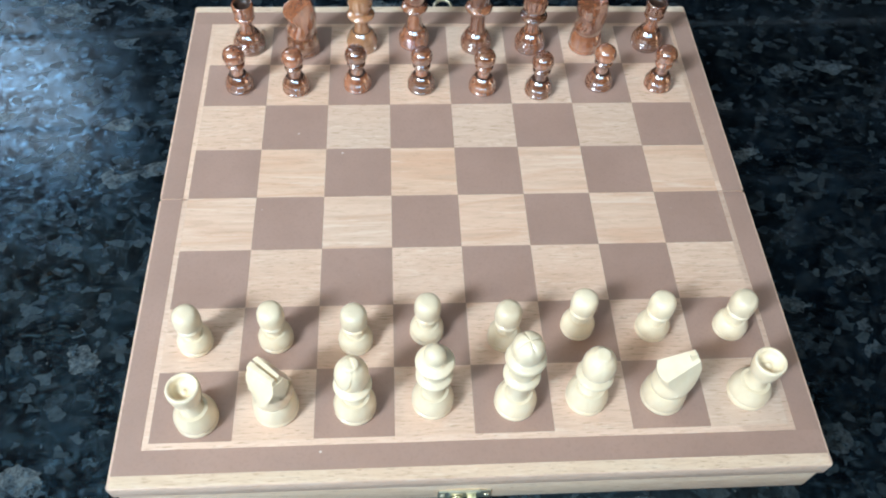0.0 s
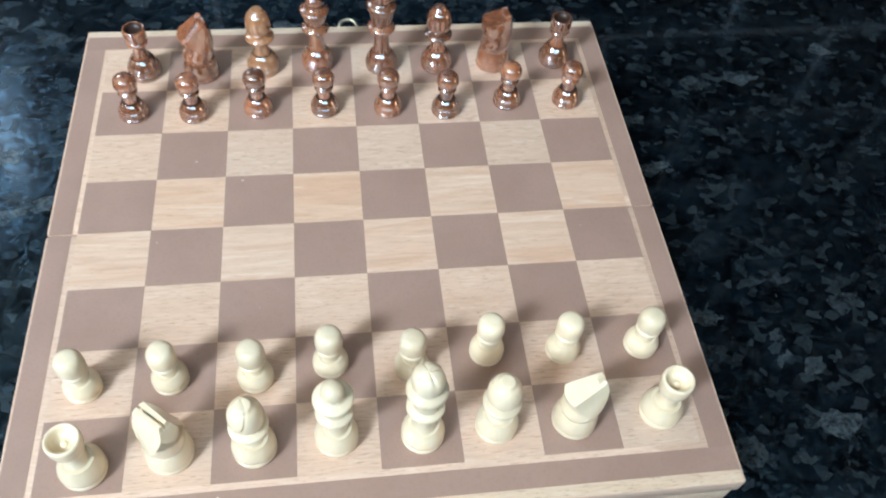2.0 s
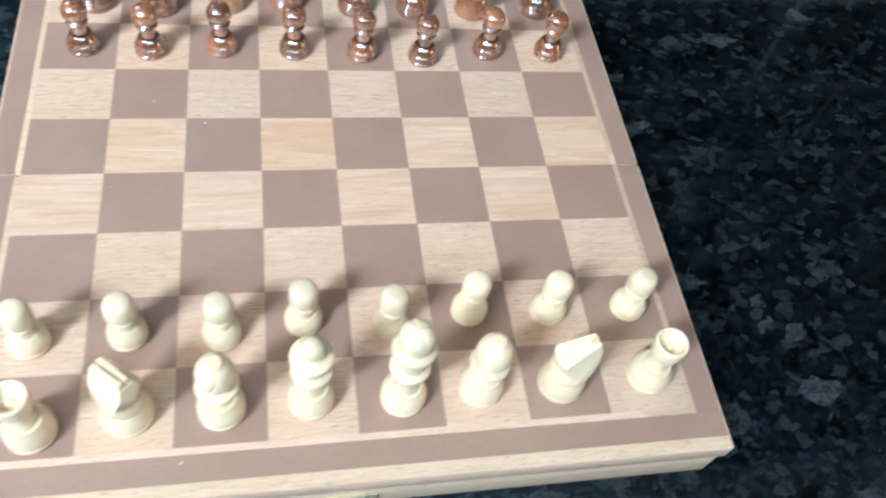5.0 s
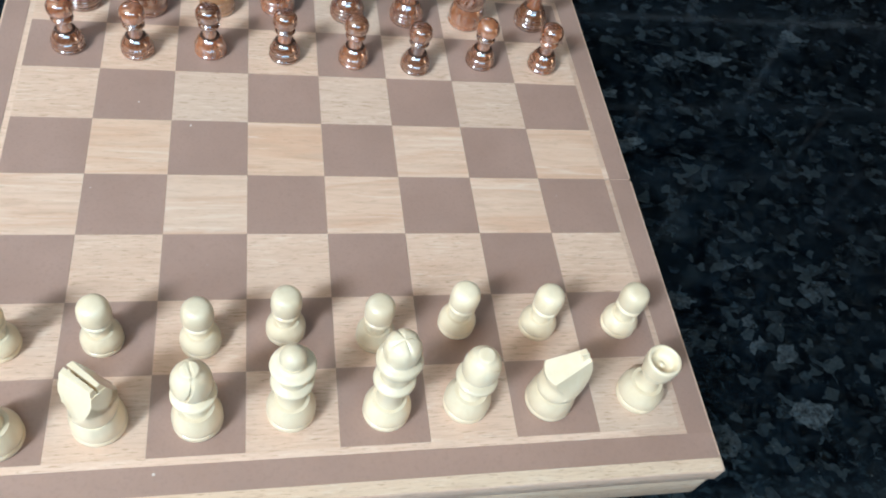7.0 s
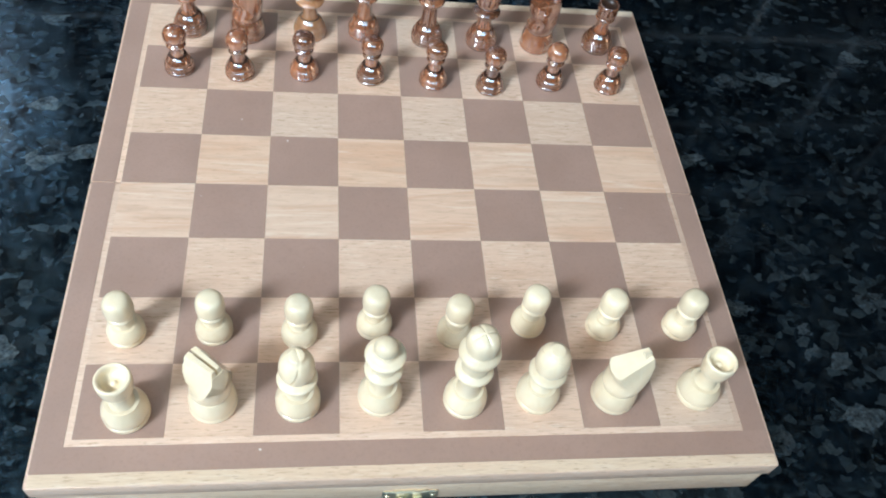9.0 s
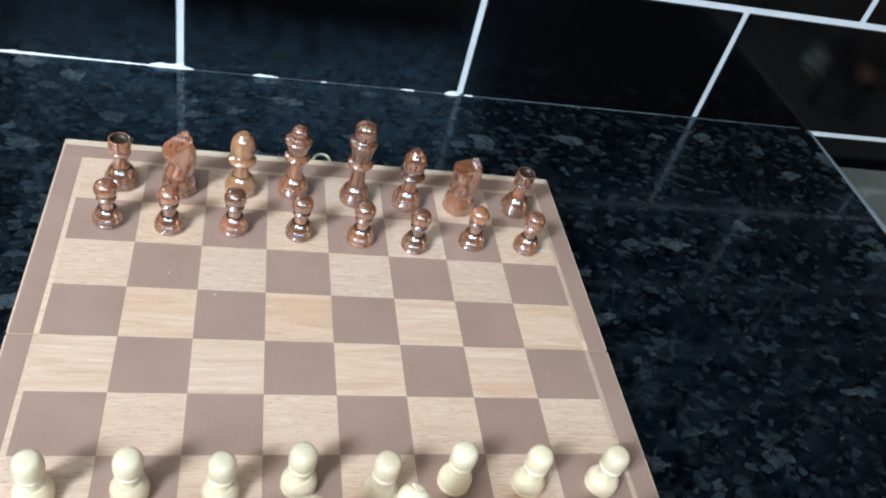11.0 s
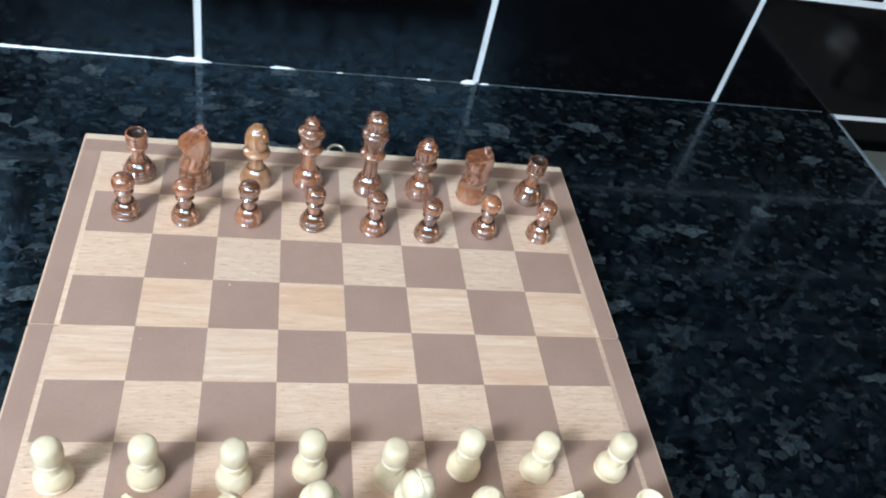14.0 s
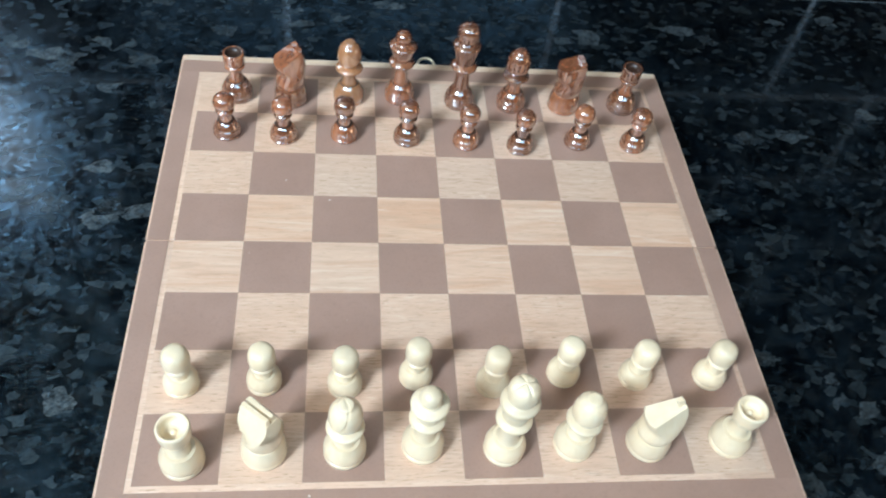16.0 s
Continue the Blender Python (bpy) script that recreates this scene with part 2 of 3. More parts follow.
# ---- building helpers ----


def link(name, bm, mat, parent=None, label="", smooth=None, m=None):
    """Links a bmesh as one mesh object; smooth: the angle in degrees below which edges are shaded smooth."""
    bmesh.ops.recalc_face_normals(bm, faces=bm.faces)
    if smooth is not None:
        limit = radians(smooth)
        for f in bm.faces:
            f.smooth = True
        for e in bm.edges:
            e.smooth = len(e.link_faces) == 2 and e.calc_face_angle(0) < limit
    me = bpy.data.meshes.new(name)
    bm.to_mesh(me)
    bm.free()
    me.materials.append(mat)
    ob = new(name, me)
    if m is not None:
        ob.matrix_basis = m
    if parent is not None:
        ob.parent = parent
    if label:
        tagged(ob, label)
    return ob


def part(name, bm, mat, parent, label="", smooth=35, m=None):
    return link(name, bm, mat, parent, label, smooth, m)


def share(name, ob, parent, m):
    """Another object on the mesh of ob."""
    o = new(name, ob.data)
    o.parent, o.matrix_basis = parent, m
    return o


def box(x0, x1, y0, y1, z0, z1, bevel=0.0, segments=2, bm=None):
    bm = bm or bmesh.new()
    m = Matrix.LocRotScale(((x0 + x1) / 2, (y0 + y1) / 2, (z0 + z1) / 2), None, (x1 - x0, y1 - y0, z1 - z0))
    made = bmesh.ops.create_cube(bm, size=1, matrix=m)
    if bevel:
        edges = list({e for v in made["verts"] for e in v.link_edges})
        bmesh.ops.bevel(bm, geom=edges, offset=bevel, segments=segments, affect="EDGES", profile=0.5)
    return bm


def join(bm, other):
    me = bpy.data.meshes.new("tmp")
    other.to_mesh(me)
    other.free()
    bm.from_mesh(me)
    bpy.data.meshes.remove(me)
    return bm


def rounded(points, times=2):
    """Cuts the corners of an open outline; a doubled point stays sharp."""
    for _ in range(times):
        out = [points[0]]
        for a, b in zip(points, points[1:]):
            if a == b:
                out += [a, a]
                continue
            out += [tuple(0.75 * p + 0.25 * q for p, q in zip(a, b)), tuple(0.25 * p + 0.75 * q for p, q in zip(a, b))]
        points = out + [points[-1]]
    return points


def lathe(profile, around=40, times=1, close=True):
    """A turned solid from (radius, height) in millimetres."""
    pts = rounded([tuple(map(float, p)) for p in profile], times)
    clean = [pts[0]]
    for p in pts[1:]:
        if math.dist(p, clean[-1]) > 0.02:
            clean.append(p)
    bm = bmesh.new()
    rings = []
    for r, z in clean:
        if r < 0.03:
            rings.append([bm.verts.new((0, 0, z / 1000))])
        else:
            rings.append([bm.verts.new((r / 1000 * math.cos(a), r / 1000 * math.sin(a), z / 1000)) for a in [2 * math.pi * k / around for k in range(around)]])
    for a, b in zip(rings, rings[1:]):
        for k in range(around):
            j = (k + 1) % around
            face = [a[k % len(a)], a[j % len(a)], b[j % len(b)], b[k % len(b)]]
            face = list(dict.fromkeys(face))
            if len(face) > 2:
                bm.faces.new(face)
    if close:
        for ring in (rings[0], rings[-1]):
            if len(ring) > 2:
                bm.faces.new(ring)
    return bm


# ---- the room ----
WX0, WX1, WY0, WALL, FLOOR_Z, TOP_Z = -2.3, 2.3, -1.1, 0.2750, -0.9, 1.90
TURN = 1.29                                 # the tiled wall's turn against the board, degrees


def structure(name, bm, mat, label, category, m=None, smooth=None):
    return tagged(link(name, bm, mat, None, "", smooth, m), label, category, kind="structure")


structure("floor", box(WX0 - 0.1, WX1 + 0.1, WY0 - 0.1, WALL + 0.2, FLOOR_Z - 0.05, FLOOR_Z), FLOOR, "brown vinyl kitchen floor below the worktop", "floor")
structure("ceiling", box(WX0 - 0.1, WX1 + 0.1, WY0 - 0.1, WALL + 0.2, TOP_Z, TOP_Z + 0.05), CEILING, "plain cream painted kitchen ceiling", "ceiling")
structure("wall_west", box(WX0 - 0.1, WX0, WY0 - 0.1, WALL + 0.2, FLOOR_Z, TOP_Z), PAINT, "plain beige painted kitchen wall", "wall")


def pierced(x0, x1, z0, z1, a0, a1, b0, b1, thick, mat_axis):
    """A wall slab with one opening; mat_axis 'y' lies along x, 'x' lies along y."""
    bm = bmesh.new()
    for u0, u1, w0, w1 in ((x0, a0, z0, z1), (a1, x1, z0, z1), (a0, a1, z0, b0), (a0, a1, b1, z1)):
        if w1 - w0 < 1e-4:
            continue
        if mat_axis == "y":
            box(u0, u1, thick[0], thick[1], w0, w1, bm=bm)
        else:
            box(thick[0], thick[1], u0, u1, w0, w1, bm=bm)
    return bm


def south_wall():
    bm = pierced(WX0, -0.61, FLOOR_Z, TOP_Z, WIN[0], WIN[1], WIN[2], WIN[3], (WY0 - 0.1, WY0), "y")
    for u0, u1, w0, w1 in ((-0.61, WIN2[0], FLOOR_Z, TOP_Z), (WIN2[1], WX1, FLOOR_Z, TOP_Z), (WIN2[0], WIN2[1], FLOOR_Z, WIN2[2]), (WIN2[0], WIN2[1], WIN2[3], TOP_Z)):
        box(u0, u1, WY0 - 0.1, WY0, w0, w1, bm=bm)
    return bm


structure("wall_south", south_wall(), PAINT, "beige painted kitchen wall with two window openings", "wall")
structure("wall_east", pierced(WY0 - 0.1, WALL + 0.2, FLOOR_Z, TOP_Z, DOOR[0], DOOR[1], FLOOR_Z, DOOR[3], (WX1, WX1 + 0.1), "x"), PAINT, "beige painted kitchen wall with a door opening", "wall")

win = tagged(new("window_1"), "white plastic kitchen window with two panes", "window", kind="structure")
for x0, x1, z0, z1 in ((WIN[0], WIN[1], WIN[2], WIN[2] + 0.06), (WIN[0], WIN[1], WIN[3] - 0.06, WIN[3]), (WIN[0], WIN[0] + 0.06, WIN[2] + 0.06, WIN[3] - 0.06),
                       (WIN[1] - 0.06, WIN[1], WIN[2] + 0.06, WIN[3] - 0.06), (-1.18, -1.12, WIN[2] + 0.06, WIN[3] - 0.06)):
    part("window_frame", box(x0, x1, WY0 - 0.075, WY0 - 0.02, z0, z1, 0.006), FRAME, win)
for x0, x1 in ((WIN[0] + 0.06, -1.18), (-1.12, WIN[1] - 0.06)):
    part("pane", box(x0, x1, WY0 - 0.055, WY0 - 0.045, WIN[2] + 0.06, WIN[3] - 0.06), GLASS, win).visible_shadow = False
side_win = tagged(new("window_2"), "unseen wide white plastic kitchen window", "window", kind="structure")
for x0, x1, z0, z1 in ((WIN2[0], WIN2[1], WIN2[2], WIN2[2] + 0.02), (WIN2[0], WIN2[1], WIN2[3] - 0.02, WIN2[3]), (WIN2[0], WIN2[0] + 0.03, WIN2[2] + 0.02, WIN2[3] - 0.02), (WIN2[1] - 0.03, WIN2[1], WIN2[2] + 0.02, WIN2[3] - 0.02)):
    part("window_frame", box(x0, x1, WY0 - 0.075, WY0 - 0.02, z0, z1, 0.006), FRAME, side_win)
part("pane", box(WIN2[0] + 0.03, WIN2[1] - 0.03, WY0 - 0.055, WY0 - 0.045, WIN2[2] + 0.02, WIN2[3] - 0.02), GLASS, side_win).visible_shadow = False
door = tagged(new("door_1"), "unseen white glazed back door, closed", "door", kind="structure")
for y0, y1, z0, z1 in ((DOOR[0], DOOR[1], FLOOR_Z, DOOR[2] + 0.08), (DOOR[0], DOOR[1], DOOR[3] - 0.07, DOOR[3]), (DOOR[0], DOOR[0] + 0.07, DOOR[2] + 0.08, DOOR[3] - 0.07), (DOOR[1] - 0.07, DOOR[1], DOOR[2] + 0.08, DOOR[3] - 0.07)):
    part("door_frame", box(WX1 + 0.02, WX1 + 0.07, y0, y1, z0, z1, 0.006), FRAME, door)
part("pane", box(WX1 + 0.04, WX1 + 0.05, DOOR[0] + 0.07, DOOR[1] - 0.07, DOOR[2] + 0.08, DOOR[3] - 0.07), GLASS, door).visible_shadow = False

# ---- worktop, base unit, cooker ----
EDGE = 0.4290                               # the worktop's polished end
top = structure("worktop", box(WX0, EDGE, -0.335, WALL + 0.010, -0.038, 0.0, 0.0025, 3), GRANITE, "polished blue-black granite worktop with grey flakes", "worktop")
unit = tagged(new("base_unit"), "cream kitchen base cabinet under the granite worktop", "cabinet")
part("carcass", box(WX0, EDGE - 0.02, -0.29, WALL - 0.06, FLOOR_Z, -0.0385), CARCASS, unit)

# the tiled wall: grout bed, with its tiles added at the end of the file
wall = structure("wall_north", box(WX0 - 0.02, WX1 + 0.02, -0.0056, 0.12, FLOOR_Z, TOP_Z), GROUT, "kitchen wall of black glazed tiles with white grout", "wall", pose(0.0, WALL, 0.0, 0, 0, TURN))

cooker = tagged(new("cooker"), "grey enamelled gas cooker beside the worktop", "cooker")
part("body", box(EDGE + 0.012, EDGE + 0.60, -0.31, WALL - 0.012, FLOOR_Z, -0.052, 0.004), STEEL, cooker)
part("hob_top", box(EDGE + 0.008, EDGE + 0.602, -0.315, WALL - 0.002, -0.0515, -0.031, 0.004, 3), ENAMEL, cooker, "glossy grey enamel hob top")
for bx, by in ((0.155, 0.105), (0.44, 0.105), (0.155, -0.17), (0.44, -0.17)):
    burner = part("burner", lathe([(0, 0), (38, 0), (38, 0), (38, 6), (30, 9), (30, 9), (30, 14), (26, 17), (0, 17)], 32), STEEL, cooker, "round steel gas burner", m=pose(EDGE + bx, by, -0.0308))
    part("burner_cap", lathe([(0, 17.2), (27, 17.2), (28, 19), (25, 22), (0, 22.5)], 32), IRON, burner)
    arms = bmesh.new()
    for k in range(4):
        m = pose(EDGE + bx, by, 0, 0, 0, 45 + 90 * k)
        a = box(0.022, 0.115, -0.004, 0.004, -0.0100, -0.0020, 0.0015)
        box(0.107, 0.115, -0.004, 0.004, -0.0309, -0.0100, 0.001, bm=a)
        a.transform(m)
        join(arms, a)
    part("pan_support", arms, IRON, cooker, "black iron pan support")

# ---- the chess board ----
SQ, SQY, H, HALF, LINE = 0.0325, 0.03075, 0.0265, 0.1436, 0.0025
board = tagged(new("chess_board"), "folding beech chess board with brown printed squares, laid open", "chess board")


def corner_box(x0, x1, y0, y1, z0, z1, r, edge):
    """A slab with rounded upright corners and softened rims."""
    bm = box(x0, x1, y0, y1, z0, z1)
    up = [e for e in bm.edges if abs(e.verts[0].co.z - e.verts[1].co.z) > 1e-6]
    bmesh.ops.bevel(bm, geom=up, offset=r, segments=4, affect="EDGES", profile=0.5)
    rims = [e for e in bm.edges if abs(e.verts[0].co.z - e.verts[1].co.z) < 1e-6 and len(e.link_faces) == 2 and any(abs(f.normal.z) > 0.9 for f in e.link_faces)]
    bmesh.ops.bevel(bm, geom=rims, offset=edge, segments=2, affect="EDGES", profile=0.5)
    return bm


light_sq = dark_sq = None
squares = []
for side in (-1, 1):
    y_in, y_out, y_rail = side * 0.00045, side * 0.1412, side * 0.1358
    ya, yb = sorted((y_in, y_out))
    half = part("board_half", corner_box(-HALF, HALF, ya, yb, H - 0.0090, H, 0.0012, 0.0007), VENEER, board)
    part("side_frame", corner_box(-HALF + 0.0003, HALF - 0.0003, min(side * 0.0006, side * 0.1404), max(side * 0.0006, side * 0.1404), 0.0, H - 0.0098, 0.0030, 0.0008), RAIL, half, "pale beech box side")
    part("glue_line", box(-HALF + 0.0016, HALF - 0.0016, min(side * 0.001, side * 0.1396), max(side * 0.001, side * 0.1396), H - 0.0100, H - 0.0088), GROOVE, half, "dark joint under the top panel")
    ra, rb = sorted((side * 0.1359, side * 0.1407))
    part("end_rail", box(-HALF + 0.0012, HALF - 0.0012, ra, rb, H - 0.0002, H + 0.00008), RAIL, half, "pale beech end rail", smooth=None)
    # printed brown border of three strips, outside the fine pale line
    g, gy = 4 * SQ + LINE, 4 * SQY + 0.0028
    z0, z1 = H - 0.0004, H + 0.00012
    ys, ye = sorted((y_in, side * gy))
    for x0, x1 in ((-HALF + 0.0011, -g), (g, HALF - 0.0011)):
        part("printed_border", box(x0, x1, ys, ye, z0, z1), PRINT, half, smooth=None)
    y0, y1 = sorted((side * gy, y_rail))
    part("printed_border", box(-HALF + 0.0011, HALF - 0.0011, y0, y1, z0, z1), PRINT, half, smooth=None)
    squares.append((side, half))

clasp_m = {-1: pose(-0.0045, -0.1404, -0.0044), 1: pose(-0.0005, 0.1404, 0.0085, 0, 0, 180)}
for side, half in squares:
    plate = bmesh.new()
    box(-0.0110, 0.0110, -0.0009, 0.0, 0.0065, 0.0150, 0.0004, 1, plate)
    box(-0.0065, 0.0065, -0.0014, 0.0, 0.0125, 0.0160, 0.0004, 1, plate)
    clasp = part("clasp", plate, BRASS, board, "small polished brass clasp", m=clasp_m[side])
    hook = lathe([(0, 0), (2.3, 0), (2.6, 1), (2.6, 1), (2.6, 3.2), (2.0, 4.2), (0, 4.4)], 18)
    part("catch", hook, BRASS, clasp, m=pose(-0.003, -0.0012, 0.0085, 90))
    part("catch", box(-0.0020, 0.0020, -0.0052, -0.0010, 0.0065, 0.0120, 0.0008), BRASS, clasp, m=pose(0.0030, 0, 0))
    if side > 0:
        ring = lathe([(5.0 + 0.9 * math.cos(k * math.pi / 4), 0.9 * math.sin(k * math.pi / 4)) for k in range(9)], 28, 0, close=False)
        part("loop", ring, BRASS, clasp, "small brass wire loop", m=pose(0.0, -0.0040, 0.0150, -12))
    for x in (-0.0090, 0.0090):
        part("pin", lathe([(0, 0), (1.1, 0), (1.1, 0.3), (0.7, 0.7), (0, 0.8)], 12), BRASS, clasp, m=pose(x, -0.0009, 0.0108, 90))

# ---- the chess pieces ----
# outlines in millimetres: (radius, height), split into the parts of a piece
BASE = [(0, 0), (8.6, 0), (8.6, 0), (9.0, 0.6), (9.0, 2.3), (8.0, 2.9), (8.0, 2.9), (8.9, 3.5), (9.1, 4.8), (8.8, 6.8), (7.9, 9.0), (6.7, 10.8), (6.4, 11.4), (6.4, 11.4), (0, 11.4)]
SMALL = [(0, 0), (7.5, 0), (7.5, 0), (7.9, 0.5), (7.9, 1.9), (7.0, 2.4), (7.0, 2.4), (7.8, 3.0), (8.0, 4.0), (7.6, 5.8), (6.3, 7.6), (5.3, 8.6), (5.3, 8.6), (0, 8.6)]
# the brown set is turned with two rings under a bell
BELL = [(0, 0), (8.6, 0), (8.6, 0), (9.0, 0.4), (9.0, 1.7), (8.4, 2.1), (8.4, 2.1), (9.0, 2.5), (9.2, 3.6), (8.8, 4.0), (9.0, 4.4), (8.9, 5.2), (8.4, 5.5), (8.6, 5.9), (8.3, 6.8), (7.9, 7.0), (7.9, 7.4), (7.2, 9.0), (6.2, 10.4), (5.4, 11.2), (5.4, 11.4), (5.4, 11.4), (0, 11.4)]
SMALL_BELL = [(0, 0), (7.6, 0), (7.6, 0), (8.0, 0.4), (8.0, 1.5), (7.3, 1.9), (7.3, 1.9), (7.9, 2.3), (8.0, 3.3), (7.6, 3.7), (7.8, 4.1), (7.5, 5.0), (7.1, 5.3), (7.1, 5.7), (6.4, 7.2), (5.4, 8.6), (4.6, 9.4), (4.6, 9.4), (0, 9.4)]
CAP = {"stem": [(0, 9.0), (4.4, 9.0), (3.9, 10.4), (3.7, 12.4), (3.8, 14.4), (4.4, 15.4), (0, 15.4)],
       "collar": [(0, 15.0), (4.6, 15.0), (5.2, 15.4), (5.2, 16.2), (4.3, 16.7), (3.7, 17.4), (3.8, 18.4), (3.8, 18.4), (0, 18.4)],
       "head": [(0, 18.0), (3.9, 18.0), (5.4, 18.6), (6.1, 19.8), (6.3, 21.2), (6.0, 23.0), (5.0, 24.8), (3.4, 25.8), (1.6, 26.2), (0, 26.3)]}
HOLLOW = [(0, 27.2), (2.0, 27.0), (4.2, 27.6), (5.1, 29.1), (5.3, 29.55), (5.3, 29.55), (4.9, 28.6), (4.0, 26.0), (0, 26.0)]
KINDS = {
    "pawn": [("base", SMALL),
             ("stem", [(0, 8.4), (4.8, 8.4), (4.3, 9.8), (4.1, 11.6), (4.2, 13.4), (4.6, 14.4), (0, 14.4)]),
             ("collar", [(0, 14.0), (4.9, 14.0), (5.7, 14.4), (5.8, 15.1), (5.6, 15.7), (4.5, 16.2), (4.3, 17.0), (4.3, 17.0), (0, 17.0)]),
             ("head", [(0, 16.6), (4.4, 16.6), (5.7, 17.2), (6.1, 18.2), (6.1, 20.8), (5.9, 23.0), (5.2, 24.8), (3.9, 25.8), (2.0, 26.2), (0, 26.3)])],
    "rook": [("base", BASE),
             ("stem", [(0, 11.2), (5.6, 11.2), (4.6, 12.8), (4.1, 15.4), (4.1, 18.0), (4.7, 20.0), (0, 20.0)]),
             ("collar", [(0, 19.6), (4.8, 19.6), (5.6, 20.2), (5.8, 20.9), (5.6, 21.6), (5.3, 21.9), (5.3, 21.9), (0, 21.9)]),
             ("turret", [(0, 21.6), (5.4, 21.6), (6.2, 22.4), (6.6, 24.2), (6.8, 27.8), (6.7, 29.0), (6.2, 29.6), (5.5, 29.5), (4.9, 28.8), (4.6, 27.0), (3.6, 25.6), (1.5, 25.4), (1.1, 26.2), (0, 26.6)])],
    "bishop": [("base", BASE),
               ("stem", [(0, 11.2), (5.7, 11.2), (4.8, 12.6), (4.3, 16.0), (4.3, 18.8), (5.0, 20.7), (0, 20.7)]),
               ("collar", [(0, 20.3), (5.2, 20.3), (7.5, 21.0), (8.0, 21.9), (7.5, 22.8), (4.9, 23.5), (4.5, 24.5), (4.5, 24.5), (0, 24.5)])],
    "queen": [("base", BASE),
              ("stem", [(0, 11.2), (5.9, 11.2), (4.9, 12.8), (4.5, 18.0), (4.6, 21.4), (5.4, 23.7), (0, 23.7)]),
              ("collar", [(0, 23.3), (5.4, 23.3), (7.3, 24.1), (7.7, 25.0), (7.3, 25.9), (5.2, 26.6), (5.0, 27.5), (5.0, 27.5), (0, 27.5)]),
              ("crown", [(0, 27.1), (5.1, 27.1), (5.6, 30.0), (6.7, 33.4), (7.8, 35.4), (7.8, 35.4), (8.0, 36.5), (6.9, 37.2), (5.2, 37.6), (4.5, 38.2), (4.4, 39.0), (4.4, 39.0), (0, 39.0)]),
              ("finial", [(0, 38.6), (3.8, 38.6), (4.5, 39.8), (4.7, 41.6), (4.1, 43.6), (2.4, 45.0), (0, 45.4)])],
    "king": [("base", BASE),
             ("stem", [(0, 11.2), (6.0, 11.2), (5.1, 12.8), (4.6, 19.0), (4.7, 23.0), (5.6, 25.3), (0, 25.3)]),
             ("collar", [(0, 24.9), (5.6, 24.9), (7.4, 25.8), (7.8, 26.8), (7.4, 27.8), (5.4, 28.6), (5.2, 29.5), (5.2, 29.5), (0, 29.5)]),
             ("crown", [(0, 29.1), (5.3, 29.1), (5.7, 32.0), (6.7, 36.4), (8.0, 39.6), (8.0, 39.6), (8.3, 41.0), (7.4, 42.0), (5.8, 42.5), (5.2, 43.4), (5.2, 43.4), (0, 43.4)])],
}


def king_finial():
    """A domed top with two crossed cuts, which leave four petals."""
    bm = lathe([(0, 43.0), (5.2, 43.0), (5.7, 44.4), (6.1, 46.8), (6.2, 49.4), (5.6, 51.6), (4.2, 53.2), (2.2, 54.0), (0, 54.2)], 40)
    for v in bm.verts:
        r, z = math.hypot(v.co.x, v.co.y), v.co.z * 1000
        if r > 1e-5 and z > 46.0:
            a = math.atan2(v.co.y, v.co.x)
            notch = max(0.0, math.cos(4 * a)) ** 6
            deep = min(1.0, (z - 46.0) / 4.0)
            k = 1 - 0.05 * notch * deep
            v.co.z -= 0.0004 * notch * deep
            v.co.x *= k
            v.co.y *= k
    return bm


def cut(bm, co, no):
    """Saws away what lies beyond a plane (millimetres) and closes the face."""
    geom = list(bm.verts) + list(bm.edges) + list(bm.faces)
    done = bmesh.ops.bisect_plane(bm, geom=geom, plane_co=Vector(co) / 1000, plane_no=Vector(no), clear_outer=True)
    edges = [e for e in done["geom_cut"] if isinstance(e, bmesh.types.BMEdge)]
    if edges:
        bmesh.ops.contextual_create(bm, geom=edges)
    return bm


def bishop_head(fit, steep, depth):
    """A bulb with a flat button on top and one slanting saw cut."""
    outline = [(r * fit, z) for r, z in ((0, 24.2), (4.6, 24.2), (6.1, 25.6), (6.9, 28.2), (7.0, 31.2), (6.5, 34.2), (5.2, 36.6), (4.0, 37.6), (3.5, 38.2), (3.2, 38.9), (2.6, 39.2), (0, 39.2))]
    no = Vector((math.sin(radians(steep)), 0, math.cos(radians(steep))))
    co = Vector((2.2, 0, 33.0))
    bm = cut(lathe(outline, 40, 2), co - no * 0.55, no)
    join(bm, cut(lathe(outline, 40, 2), co + no * 0.55, -no))
    core = lathe(outline, 32, 1)
    for v in core.verts:
        v.co = Vector((v.co.x * 0.966, v.co.y * 0.966, 0.0316 + (v.co.z - 0.0316) * 0.966))
    cut(core, (7.0 - depth, 0, 33.0), (1, 0, 0.25))
    return join(bm, core)


